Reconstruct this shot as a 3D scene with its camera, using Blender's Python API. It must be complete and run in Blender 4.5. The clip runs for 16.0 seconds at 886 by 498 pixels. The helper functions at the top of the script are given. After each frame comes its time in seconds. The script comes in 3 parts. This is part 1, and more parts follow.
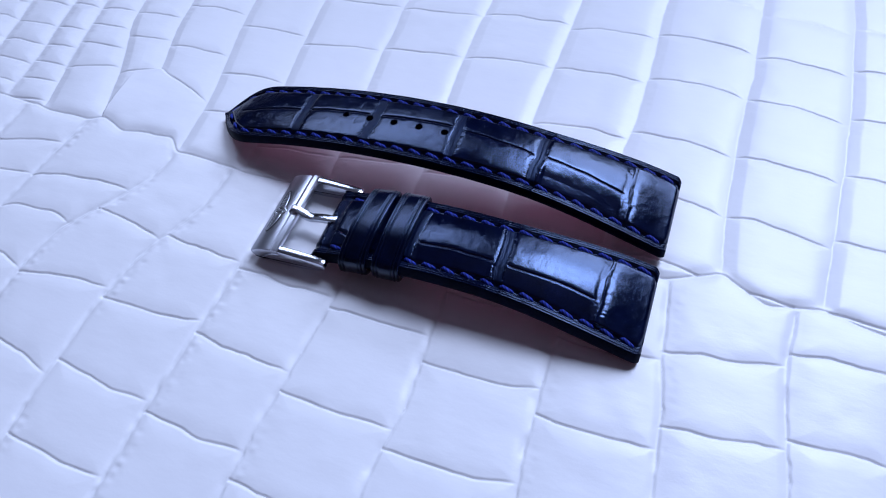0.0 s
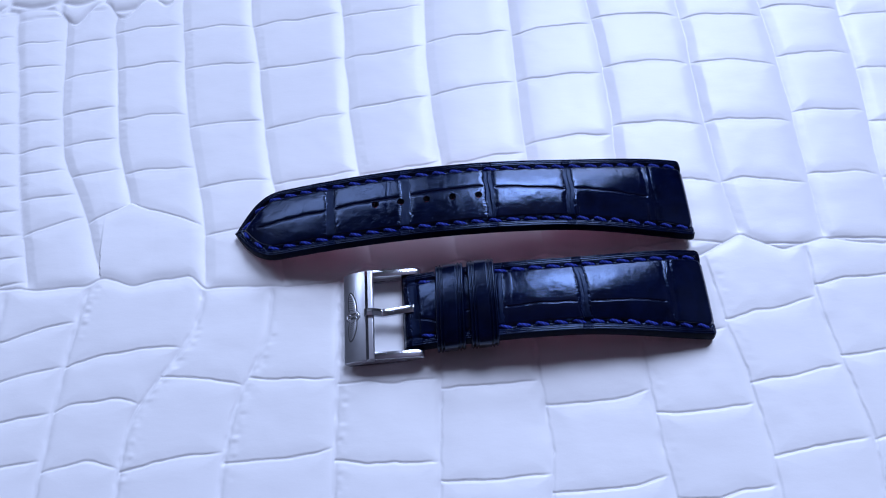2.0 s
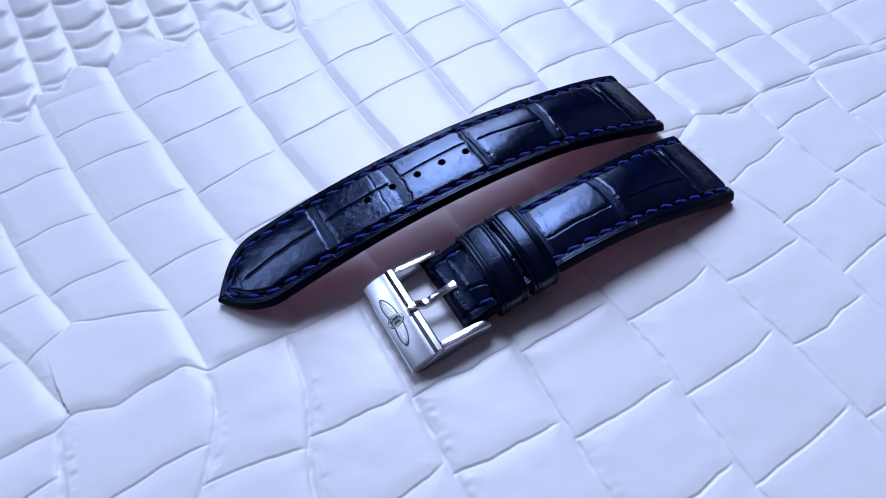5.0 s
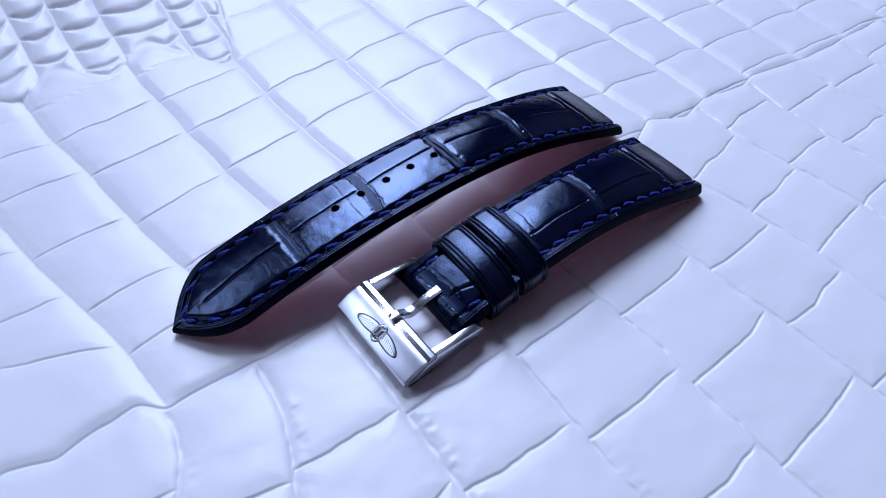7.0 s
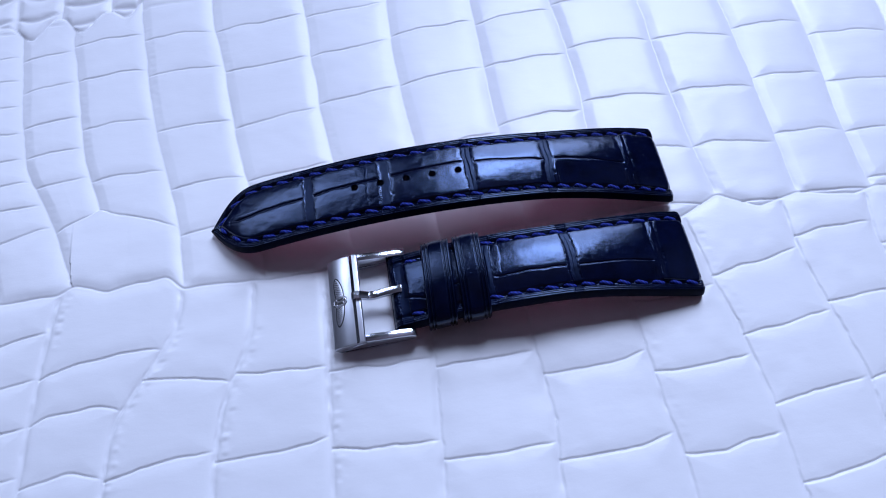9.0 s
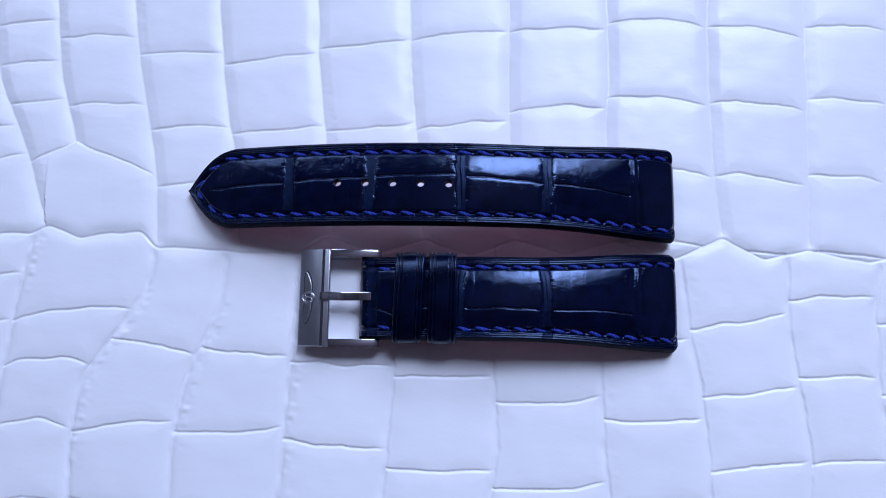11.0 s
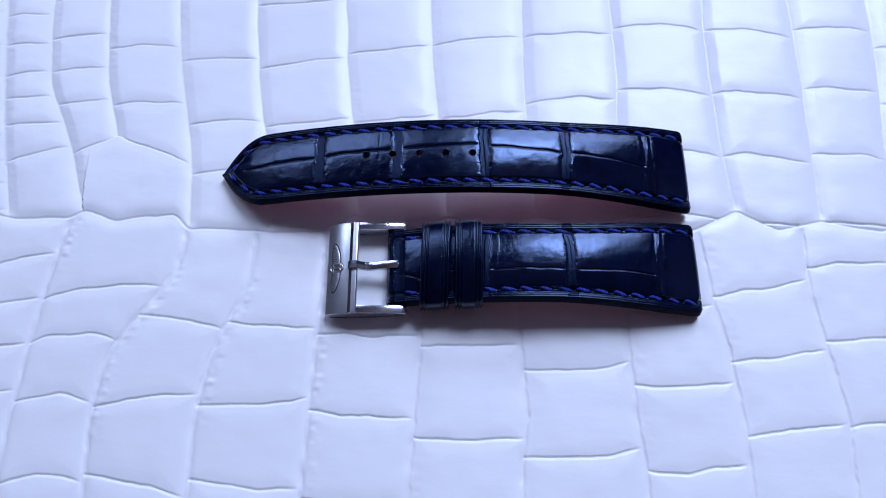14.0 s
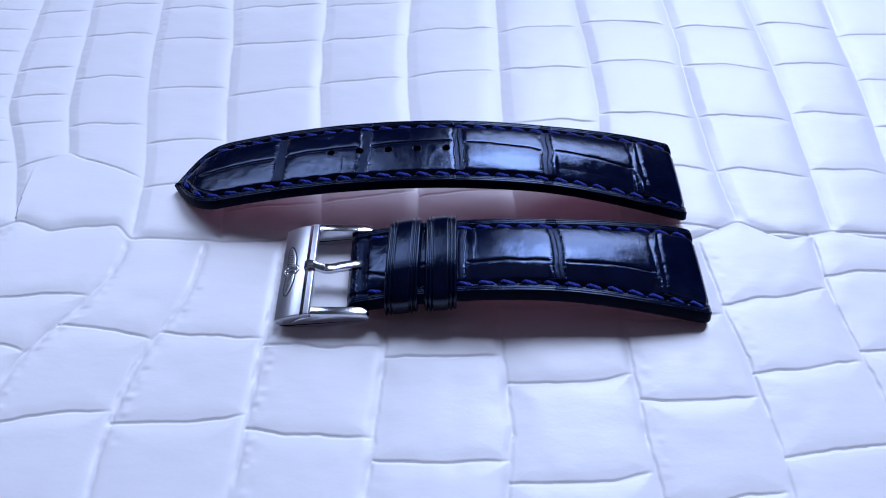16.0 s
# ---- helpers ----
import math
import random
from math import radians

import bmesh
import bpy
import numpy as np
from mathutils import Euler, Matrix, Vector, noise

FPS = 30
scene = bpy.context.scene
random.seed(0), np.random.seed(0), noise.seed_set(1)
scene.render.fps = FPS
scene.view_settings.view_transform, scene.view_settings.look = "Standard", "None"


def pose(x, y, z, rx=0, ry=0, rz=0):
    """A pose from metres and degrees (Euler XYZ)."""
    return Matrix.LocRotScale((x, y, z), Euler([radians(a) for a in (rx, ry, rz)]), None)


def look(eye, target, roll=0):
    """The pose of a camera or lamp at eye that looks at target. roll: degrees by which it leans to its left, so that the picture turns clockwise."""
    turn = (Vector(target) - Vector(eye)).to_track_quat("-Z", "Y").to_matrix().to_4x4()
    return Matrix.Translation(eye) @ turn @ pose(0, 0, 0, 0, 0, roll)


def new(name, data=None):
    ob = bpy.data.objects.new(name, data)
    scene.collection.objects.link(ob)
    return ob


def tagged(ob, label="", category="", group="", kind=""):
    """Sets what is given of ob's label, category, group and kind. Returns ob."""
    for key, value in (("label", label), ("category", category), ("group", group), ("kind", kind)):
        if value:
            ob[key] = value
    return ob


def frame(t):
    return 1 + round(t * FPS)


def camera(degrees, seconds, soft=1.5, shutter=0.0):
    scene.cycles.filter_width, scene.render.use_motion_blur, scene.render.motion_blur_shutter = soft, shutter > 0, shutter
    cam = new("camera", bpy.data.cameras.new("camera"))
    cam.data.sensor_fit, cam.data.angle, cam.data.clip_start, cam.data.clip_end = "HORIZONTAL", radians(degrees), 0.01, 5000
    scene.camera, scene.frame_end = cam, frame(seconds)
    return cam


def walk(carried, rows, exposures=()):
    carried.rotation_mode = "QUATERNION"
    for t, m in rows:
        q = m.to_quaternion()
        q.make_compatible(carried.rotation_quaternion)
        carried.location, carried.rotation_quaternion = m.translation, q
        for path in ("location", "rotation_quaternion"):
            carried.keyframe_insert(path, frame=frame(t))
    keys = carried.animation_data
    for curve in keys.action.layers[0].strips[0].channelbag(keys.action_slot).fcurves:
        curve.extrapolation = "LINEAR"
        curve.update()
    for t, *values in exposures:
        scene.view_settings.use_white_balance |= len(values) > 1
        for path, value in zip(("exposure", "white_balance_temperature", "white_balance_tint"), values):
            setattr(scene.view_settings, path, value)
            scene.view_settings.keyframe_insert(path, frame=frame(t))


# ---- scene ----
MM = 0.001
cam = camera(64.31, 16.0, 1.05)
PATH = [
    (0, (0.05275, -0.06848, 0.13418), (0.00343, 0.03196, -0.03159), -7.18),
    (0.5, (0.03837, -0.06389, 0.14621), (0.00149, 0.03174, -0.02554), -8.07),
    (1, (0.02145, -0.05840, 0.15939), (-0.00297, 0.03099, -0.01785), -7.91),
    (1.5, (0.00781, -0.05084, 0.16666), (-0.00622, 0.03220, -0.01475), -8.37),
    (2, (-0.00180, -0.04671, 0.16712), (-0.00344, 0.03400, -0.01586), -5.28),
    (2.5, (-0.00815, -0.04891, 0.16644), (-0.00089, 0.03049, -0.01697), -3.52),
    (3, (-0.01615, -0.05110, 0.16572), (0.00118, 0.03136, -0.01566), -1.94),
    (3.2, (-0.02068, -0.05204, 0.16536), (0.00131, 0.03211, -0.01474), -1.40),
    (5.3, (-0.05511, -0.06063, 0.13087), (0.00633, 0.04058, -0.03031), -1.53),
    (5.5, (-0.05653, -0.06129, 0.12790), (0.00941, 0.04129, -0.03062), -1.49),
    (6, (-0.06509, -0.05868, 0.11861), (0.01383, 0.04369, -0.03400), 0.75),
    (6.5, (-0.07347, -0.05450, 0.11063), (0.01553, 0.04516, -0.03819), 2.84),
    (7, (-0.06836, -0.05691, 0.11715), (0.01844, 0.04318, -0.03268), 3.49),
    (7.5, (-0.05744, -0.06278, 0.12765), (0.01024, 0.04071, -0.02954), 1.49),
    (8, (-0.03716, -0.06506, 0.14041), (0.00842, 0.03986, -0.02365), -1.28),
    (8.5, (-0.02004, -0.06473, 0.15137), (0.00639, 0.03632, -0.01920), -1.59),
    (9, (-0.00880, -0.05993, 0.15842), (0.00143, 0.03095, -0.01944), -2.75),
    (9.2, (-0.00297, -0.05529, 0.16119), (0.00294, 0.03105, -0.01912), -2.51),
    (11.3, (0.00707, 0.00003, 0.16984), (0.00491, 0.02171, -0.02897), -4.62),
    (11.5, (0.00507, 0.00225, 0.17013), (0.00498, 0.01992, -0.02909), 0.90),
    (12, (-0.00357, 0.00939, 0.17109), (-0.00034, 0.02583, -0.02821), 11.81),
    (12.5, (-0.00019, -0.00087, 0.17136), (0.00067, 0.02168, -0.02736), 2.99),
    (13, (0.00615, -0.01677, 0.17474), (0.00320, 0.02245, -0.02136), -3.64),
    (13.5, (0.00424, -0.03157, 0.17167), (0.00025, 0.02436, -0.02030), -3.63),
    (14, (0.00112, -0.04435, 0.16451), (-0.00106, 0.02374, -0.02353), -1.86),
    (14.5, (0.00307, -0.05093, 0.15846), (0.00060, 0.03123, -0.02387), -1.91),
    (15, (0.00341, -0.05640, 0.14864), (0.00128, 0.03909, -0.02708), -1.03),
    (15.5, (0.00603, -0.06501, 0.13733), (0.00457, 0.04086, -0.03235), -0.75),
    (16, (0.00576, -0.07502, 0.12675), (0.00566, 0.04293, -0.03477), -0.20),
]
walk(cam, [(t, look(eye, target, roll)) for t, eye, target, roll in PATH], exposures=[(0.0, -0.04), (3.2, -0.05), (5.5, -0.1), (8.5, -0.08), (9.1, -0.07), (11.3, -0.04), (16.0, -0.03)])

# ---- light: two tall windows, an added dim warm room ----
world = bpy.data.worlds.new("world")
scene.world = world
world.use_nodes = True
world.node_tree.nodes["Background"].inputs[0].default_value = (0.55, 0.65, 1.0, 1)
world.node_tree.nodes["Background"].inputs[1].default_value = 0.0

WIN_Y = 0.95
# each window: x from and to, z from and to
WINDOWS = ((0.13, 0.82, 0.50, 2.08), (-1.50, -0.40, 0.98, 1.60))
# area lamps that fill them, with power: the tall one weaker in its lower part
for wx0, wx1, wz0, wz1, power in ((0.13, 0.82, 1.10, 2.08, 56.5), (0.13, 0.82, 0.50, 1.098, 14.5), (-1.50, -0.40, 0.98, 1.60, 16.0)):
    sky = bpy.data.lights.new("window_light", "AREA")
    sky.shape, sky.size, sky.size_y = "RECTANGLE", wx1 - wx0, wz1 - wz0
    sky.energy, sky.color = power, (0.55, 0.66, 0.985)
    lamp = new("window_light", sky)
    lamp.matrix_world = look(((wx0 + wx1) / 2, WIN_Y + 0.02, (wz0 + wz1) / 2), ((wx0 + wx1) / 2, 0, (wz0 + wz1) / 2))


# ---- materials ----
class Nodes:
    def __init__(self, name):
        self.mat = bpy.data.materials.new(name)
        self.mat.use_nodes = True
        self.tree = self.mat.node_tree
        self.bsdf = self.tree.nodes["Principled BSDF"]
        self.coord = self.tree.nodes.new("ShaderNodeTexCoord")

    def put(self, socket, value):
        if hasattr(value, "links") or isinstance(value, bpy.types.NodeSocket):
            self.tree.links.new(value, socket)
        else:
            socket.default_value = value

    def noise(self, scale, detail=3.0, rough=0.55, distortion=0.0, stretch=None):
        n = self.tree.nodes.new("ShaderNodeTexNoise")
        n.inputs["Scale"].default_value = scale
        n.inputs["Detail"].default_value = detail
        n.inputs["Roughness"].default_value = rough
        n.inputs["Distortion"].default_value = distortion
        source = self.coord.outputs["Object"]
        if stretch:
            m = self.tree.nodes.new("ShaderNodeMapping")
            m.inputs["Scale"].default_value = stretch
            self.tree.links.new(source, m.inputs["Vector"])
            source = m.outputs["Vector"]
        self.tree.links.new(source, n.inputs["Vector"])
        return n.outputs["Fac"]

    def ramp(self, fac, a, b, lo=0.3, hi=0.7):
        r = self.tree.nodes.new("ShaderNodeValToRGB")
        r.color_ramp.elements[0].position, r.color_ramp.elements[0].color = lo, (*a, 1)
        r.color_ramp.elements[1].position, r.color_ramp.elements[1].color = hi, (*b, 1)
        self.tree.links.new(fac, r.inputs["Fac"])
        return r.outputs["Color"]

    def span(self, fac, lo, hi):
        r = self.tree.nodes.new("ShaderNodeMapRange")
        r.inputs["To Min"].default_value, r.inputs["To Max"].default_value = lo, hi
        self.tree.links.new(fac, r.inputs["Value"])
        return r.outputs["Result"]

    def bump(self, height, strength, distance, under=None):
        b = self.tree.nodes.new("ShaderNodeBump")
        b.inputs["Strength"].default_value, b.inputs["Distance"].default_value = strength, distance
        self.tree.links.new(height, b.inputs["Height"])
        if under:
            self.tree.links.new(under, b.inputs["Normal"])
        return b.outputs["Normal"]

    def done(self, **inputs):
        for key, value in inputs.items():
            self.put(self.bsdf.inputs[key.replace("_", " ").title().replace("Ior", "IOR")], value)
        return self.mat


def white_leather():
    n = Nodes("white_hide_leather")
    tint = n.ramp(n.noise(18, 4), (0.79, 0.79, 0.81), (0.83, 0.83, 0.85))
    grain = n.bump(n.noise(2200, 3), 0.10, 0.0001)
    folds = n.bump(n.noise(160, 4, stretch=(1, 2.5, 1)), 0.10, 0.0005, grain)
    return n.done(base_color=tint, roughness=n.span(n.noise(60, 4), 0.31, 0.42), normal=folds, specular_ior_level=0.43)


def black_leather(name, lo, hi, gloss=0.42, a=(0.0004, 0.0012, 0.008), b=(0.0013, 0.0034, 0.021), relief=1.0, coat=0.0):
    n = Nodes(name)
    tint = n.ramp(n.noise(260, 4), a, b)
    grain = n.bump(n.noise(5200, 3), 0.10 * relief, 0.00006)
    fine = n.bump(n.noise(2000, 4, 0.7, 1.4, (1, 0.45, 1)), 0.36 * relief, 0.00006, grain)
    wrinkles = n.bump(n.noise(900, 5, 0.75, 1.2, (1, 0.6, 1)), 0.29 * relief, 0.00012, fine)
    return n.done(base_color=tint, roughness=n.span(n.noise(420, 5), lo, hi), normal=wrinkles, specular_ior_level=gloss, specular_tint=(0.38, 0.57, 1.0, 1),
                  coat_weight=coat, coat_roughness=0.05, coat_normal=wrinkles)


def plain(name, a, b, scale, rough=(0.5, 0.7), bump=0.1, dist=0.0005):
    n = Nodes(name)
    return n.done(base_color=n.ramp(n.noise(scale, 4), a, b), roughness=n.span(n.noise(scale * 3, 3), *rough), normal=n.bump(n.noise(scale * 8, 3), bump, dist))


def steel(name, rough, brushed):
    n = Nodes(name)
    lines = n.noise(4500, 3, stretch=(0.05, 1.0, 0.05)) if brushed else n.noise(700, 3)
    return n.done(base_color=n.ramp(n.noise(200, 3), (0.58, 0.60, 0.66), (0.66, 0.68, 0.74)), metallic=1.0, roughness=n.span(lines, rough * 0.85, rough * 1.15),
                  normal=n.bump(lines, 0.02, 0.00005))


def thread():
    n = Nodes("blue_thread")
    w = n.tree.nodes.new("ShaderNodeTexWave")
    w.inputs["Scale"].default_value, w.inputs["Distortion"].default_value = 700, 1.0
    w.bands_direction = "DIAGONAL"
    n.tree.links.new(n.coord.outputs["Object"], w.inputs["Vector"])
    return n.done(base_color=n.ramp(w.outputs["Fac"], (0.005, 0.014, 0.12), (0.014, 0.036, 0.33), 0.2, 0.8), roughness=0.7, specular_ior_level=0.25, normal=n.bump(w.outputs["Fac"], 0.4, 0.00015))


HIDE = white_leather()
LEATHER = black_leather("black_alligator_leather", 0.06, 0.19, 0.56, coat=0.10)
KEEPER = black_leather("black_keeper_leather", 0.09, 0.22, 0.45, (0.0004, 0.001, 0.006), (0.0012, 0.003, 0.017), 1.1, 0.09)
BAND = black_leather("dull_wrinkled_leather", 0.24, 0.42, 0.30, (0.001, 0.0025, 0.012), (0.003, 0.007, 0.032), 1.6)
EDGE = black_leather("black_edge_paint", 0.4, 0.6, 0.04, (0.0005, 0.0012, 0.006), (0.0014, 0.0035, 0.018))
LINING = plain("red_brown_lining_leather", (0.48, 0.17, 0.225), (0.58, 0.21, 0.27), 300)
STEEL = steel("brushed_steel", 0.31, True)
POLISHED = steel("polished_steel", 0.15, False)
# dark colour that stands in for the shade in the emblem's relief
SHADED = plain("emblem_shade", (0.03, 0.03, 0.035), (0.06, 0.06, 0.065), 900, (0.4, 0.6))
THREAD = thread()
WALL = plain("grey_wall_paint", (0.05, 0.046, 0.054), (0.062, 0.058, 0.066), 6)
# red of the unseen south wall, added to warm the shade by bounce
BOUNCE_WALL = plain("red_bounce_wall_paint", (0.06, 0.016, 0.016), (0.075, 0.021, 0.021), 6)
CEIL = plain("ceiling_paint", (0.095, 0.07, 0.078), (0.11, 0.082, 0.09), 6)
FLOOR = plain("wooden_floor", (0.12, 0.075, 0.055), (0.17, 0.105, 0.075), 12)


# ---- mesh helpers ----
def from_arrays(name, verts, faces, material, smooth=True):
    """A mesh from arrays of vertices (metres) and of quads."""
    me = bpy.data.meshes.new(name)
    me.from_pydata(verts.tolist() if hasattr(verts, "tolist") else verts, [], faces.tolist() if hasattr(faces, "tolist") else faces)
    me.materials.append(material)
    me.polygons.foreach_set("use_smooth", [smooth] * len(me.polygons))
    me.update()
    return me


def link(name, me, parent=None, label=""):
    ob = new(name, me)
    ob.parent = parent
    return tagged(ob, label)


def part(name, bm, material, parent, label="", smooth=True):
    me = bpy.data.meshes.new(name)
    bm.to_mesh(me)
    bm.free()
    me.materials.append(material)
    me.polygons.foreach_set("use_smooth", [smooth] * len(me.polygons))
    return link(name, me, parent, label)


def box(bm, x0, x1, y0, y1, z0, z1):
    vs = [bm.verts.new((x, y, z)) for x in (x0, x1) for y in (y0, y1) for z in (z0, z1)]
    for f in ((0, 1, 3, 2), (4, 6, 7, 5), (0, 4, 5, 1), (2, 3, 7, 6), (0, 2, 6, 4), (1, 5, 7, 3)):
        bm.faces.new([vs[i] for i in f])
    return bm


def lattice(x, y, scale, seed):
    """Smooth value noise, -1 to 1, of arrays x and y in mm."""
    r = np.random.default_rng(seed).uniform(-1, 1, (64, 64))
    u, v = np.asarray(x) / scale, np.asarray(y) / scale
    i, j = np.floor(u).astype(int), np.floor(v).astype(int)
    a, b = u - i, v - j
    a, b = a * a * (3 - 2 * a), b * b * (3 - 2 * b)
    g = lambda p, q: r[p % 64, q % 64]
    return (g(i, j) * (1 - a) + g(i + 1, j) * a) * (1 - b) + (g(i, j + 1) * (1 - a) + g(i + 1, j + 1) * a) * b


def bell(d, w):
    return np.exp(-((d / w) ** 2))


def step(e, lo, hi):
    t = np.clip((e - lo) / (hi - lo), 0, 1)
    return t * t * (3 - 2 * t)


# ---- the unseen room, added to close the place and shape bounced light ----
def slab(name, dims, material, label, category="wall"):
    ob = part(name, box(bmesh.new(), *dims), material, None, label, False)
    return tagged(ob, category=category, kind="structure")


R = 1.6
slab("floor", (-R, R, -R, WIN_Y, -0.06, -0.0035), FLOOR, "plain brown wooden floor under the hide", "floor")
slab("ceiling", (-R, R, -R, WIN_Y, 2.5, 2.56), CEIL, "plain matt ceiling of an added, unseen room", "ceiling")
slab("wall_west", (-R - 0.1, -R, -R, WIN_Y, -0.06, 2.56), WALL, "plain dull wall of an added, unseen room")
slab("wall_east", (R, R + 0.1, -R, WIN_Y, -0.06, 2.56), WALL, "plain dull wall of an added, unseen room")
slab("wall_south", (-R, R, -R - 0.1, -R, -0.06, 2.56), BOUNCE_WALL, "plain dull wall of an added, unseen room")
north = new("wall_north")
tagged(north, "plain dull painted wall with two window openings", "wall", kind="structure")
(a0, a1, a2, a3), (b0, b1, b2, b3) = WINDOWS
for x0, x1, z0, z1 in ((-R, b0, -0.06, 2.56), (b1, a0, -0.06, 2.56), (a1, R, -0.06, 2.56), (b0, b1, -0.06, b2), (a0, a1, -0.06, a2), (b0, b1, b3, 2.56), (a0, a1, a3, 2.56)):
    part("panel", box(bmesh.new(), x0, x1, WIN_Y, WIN_Y + 0.1, z0, z1), WALL, north, "", False)

# ---- the white crocodile hide ----
UP_Y = (22, 45, 65, 85, 110, 200)
LOW_Y = (25, 13, 5, -10, -25, -40, -90)
# columns over the scalloped line, from one side of the hide to the other: the seam on the column's far side
# at the heights UP_Y, the cross grooves (middle height), their slope and bow
UPPER = [
    ((-139, -143, -147, -151, -155, -165), (38, 46, 54, 62, 70, 78, 86, 95, 104), 0.02, 0.2),
    ((-125, -128, -132, -136, -139, -150), (38, 46, 54, 64, 73, 82, 92, 102), 0.03, 0.2),
    ((-111, -117, -121, -124.5, -130, -138), (40, 47, 55, 66, 76, 87, 98, 108), 0.06, 0.0),
    ((-91, -99.5, -108.5, -111.5, -114.5, -121), ((42, 0.25), 51, 59, 67, 76.5, 86, 96, 105.5), 0.05, 0.2),
    ((-86, -86.5, -92.5, -95.5, -99, -104), (45, 57.6, 68, 79, 92, 104.5), 0.12, 0.0),
    ((-65, -67.5, -72, -75.5, -78.5, -82), (43, 57.2, 75.3, 93.6, 108), 0.03, 0.3),
    ((-44.5, -47.5, -51, -53.5, -57, -61), (37, 51.5, 71, 91.5, 106), 0.03, 0.4),
    ((-22, -24, -26.5, -28, -29.5, -31), (30, 51, 70, 90, 107), 0.12, -0.3),
    ((0.5, -1, -3.5, -4.5, -4, 0), (33, 52, 74, 92, 108), 0.12, -0.3),
    ((23, 21.5, 21, 21.5, 21.5, 24), (34, 53, 77, 96, 114), 0.09, 0.6),
    ((47, 45, 46, 46, 45.5, 44), (37, 57.5, 78.5, 96, 114), 0.05, 0.7),
    ((73.3, 71.7, 71.2, 72, 71.5, 70), (42, 60, 80.5, 98.5, 117), -0.06, 1.2),
    ((94, 95, 96, 96.5, 95.5, 94), (40, 59, 79, 96, 113), -0.09, 1.0),
    ((114, 114, 117, 118, 120, 120), (40.5, 60.5, 80, 97, 114), -0.08, 0.8),
    ((135, 138, 141, 143, 145, 148), (38, 55, 73, 92, 110), -0.1, 0.8),
    ((158, 160, 163, 166, 170, 176), (36, 52, 70, 88, 108), -0.1, 0.6),
    ((180, 182, 186, 190, 195, 200), (34, 50, 66, 84, 102), -0.1, 0.6),
]
# columns under the scalloped line, the same way
LOWER = [
    ((-136, -138, -139, -140, -140, -138), (14, 2, -10, -22, -35), -0.05, 0.5),
    ((-117, -118, -119, -120, -120, -118), (13, 2, -9, -21, -36), -0.05, 0.8),
    ((-95, -98.5, -99.5, -101, -101, -98), (12.5, 1, -9.5, -21, -36), 0.2, 0.5),
    ((-65, -70, -80.5, -82, -81, -80), ((4.8, 0.1), (-7.0, 0.05), (-21.5, 0.0), (-39.5, 0.0)), 0.05, 1.6),
    ((-47, -49, -55.5, -58, -58, -57), (-2.8, (-21.3, 0.12), (-40.5, -0.2)), -0.17, 0.6),
    ((-30, -30.5, -31, -32, -32.3, -33), (-4, (-22.3, 0.06), -40.5), -0.08, -0.6),
    ((-6, -6, -6, -7.4, -8, -9), (-6.6, -25.4, -44), -0.04, -0.6),
    ((18, 17, 18, 19, 17, 16), (9, -9, -30.6, -50), 0.03, -0.6),
    ((43, 43, 43.5, 44, 45, 46), (3, -14.3, -34, -54), 0.06, -1.0),
    ((62, 64.3, 66.7, 68, 68, 69), (0, -18.3, -37, -56), 0.08, -1.0),
    ((89, 88.5, 90, 91.5, 91, 90), (4.8, -11.8, -28.5, -46), 0.15, -0.5),
    ((112, 109, 109, 110, 110, 110), (11, -7.6, -27, -46), 0.02, 0.3),
    ((133, 131, 131, 131, 131, 131), (5, -12, -29, -46), 0.0, 0.4),
    ((155, 153, 152, 152, 152, 152), (3, -14, -30, -48), 0.0, 0.4),
    ((178, 176, 174, 173, 173, 173), (6, -10, -28, -46), 0.0, 0.4),
]
# one more knot on each of these seams, at 13 mm: on a straight line but where a seam bends
BEND = {3: -65.6, 4: -47.6}
LOWER = [((s[0], BEND.get(i, 0.4 * s[0] + 0.6 * s[1]), *s[1:]), *rest) for i, (s, *rest) in enumerate(LOWER)]
EDGE_X = (-300, -140, -108, -97, -92, -84, -69, -65, -44, -31, -23, -12, 1, 12, 23, 35, 47, 61, 73, 83, 94, 109, 115, 133, 150, 300)
EDGE_H = (30, 26, 24, 24, 26, 23.3, 25, 21, 20, 20, 24.3, 20, 23.5, 20, 24.3, 20.5, 24, 19.5, 25.3, 20, 22.5, 19.6, 21, 17.5, 16, 12)
TOP_X = (-300, -118, -111, -104, -96.5, -89, -83, -77, -71, -66, -58.5, -52, -46, -41, -35, -29.5, -20, -12, -6.5, -1.5, 8, 22, 60, 300)
TOP_H = (120, 118, 110, 121, 111, 121, 114, 126, 121, 131, 124.5, 130, 134, 129, 123.5, 128, 133, 120, 111, 119, 150, 175, 200, 230)


def soften(v, n):
    k = np.hanning(2 * n + 3)[1:-1]
    return np.convolve(np.pad(v, n, mode="edge"), k / k.sum(), mode="valid")


def curve_of(xs, ys, at, wide):
    """A smooth curve through knots, over the array at."""
    order = np.argsort(xs)
    xs, ys = np.array(xs, float)[order], np.array(ys, float)[order]
    fine = np.arange(min(at.min(), xs[0]) - 1, max(at.max(), xs[-1]) + 1, 0.5)
    return np.interp(at, fine, soften(np.interp(fine, xs, ys), int(wide / 0.5)))


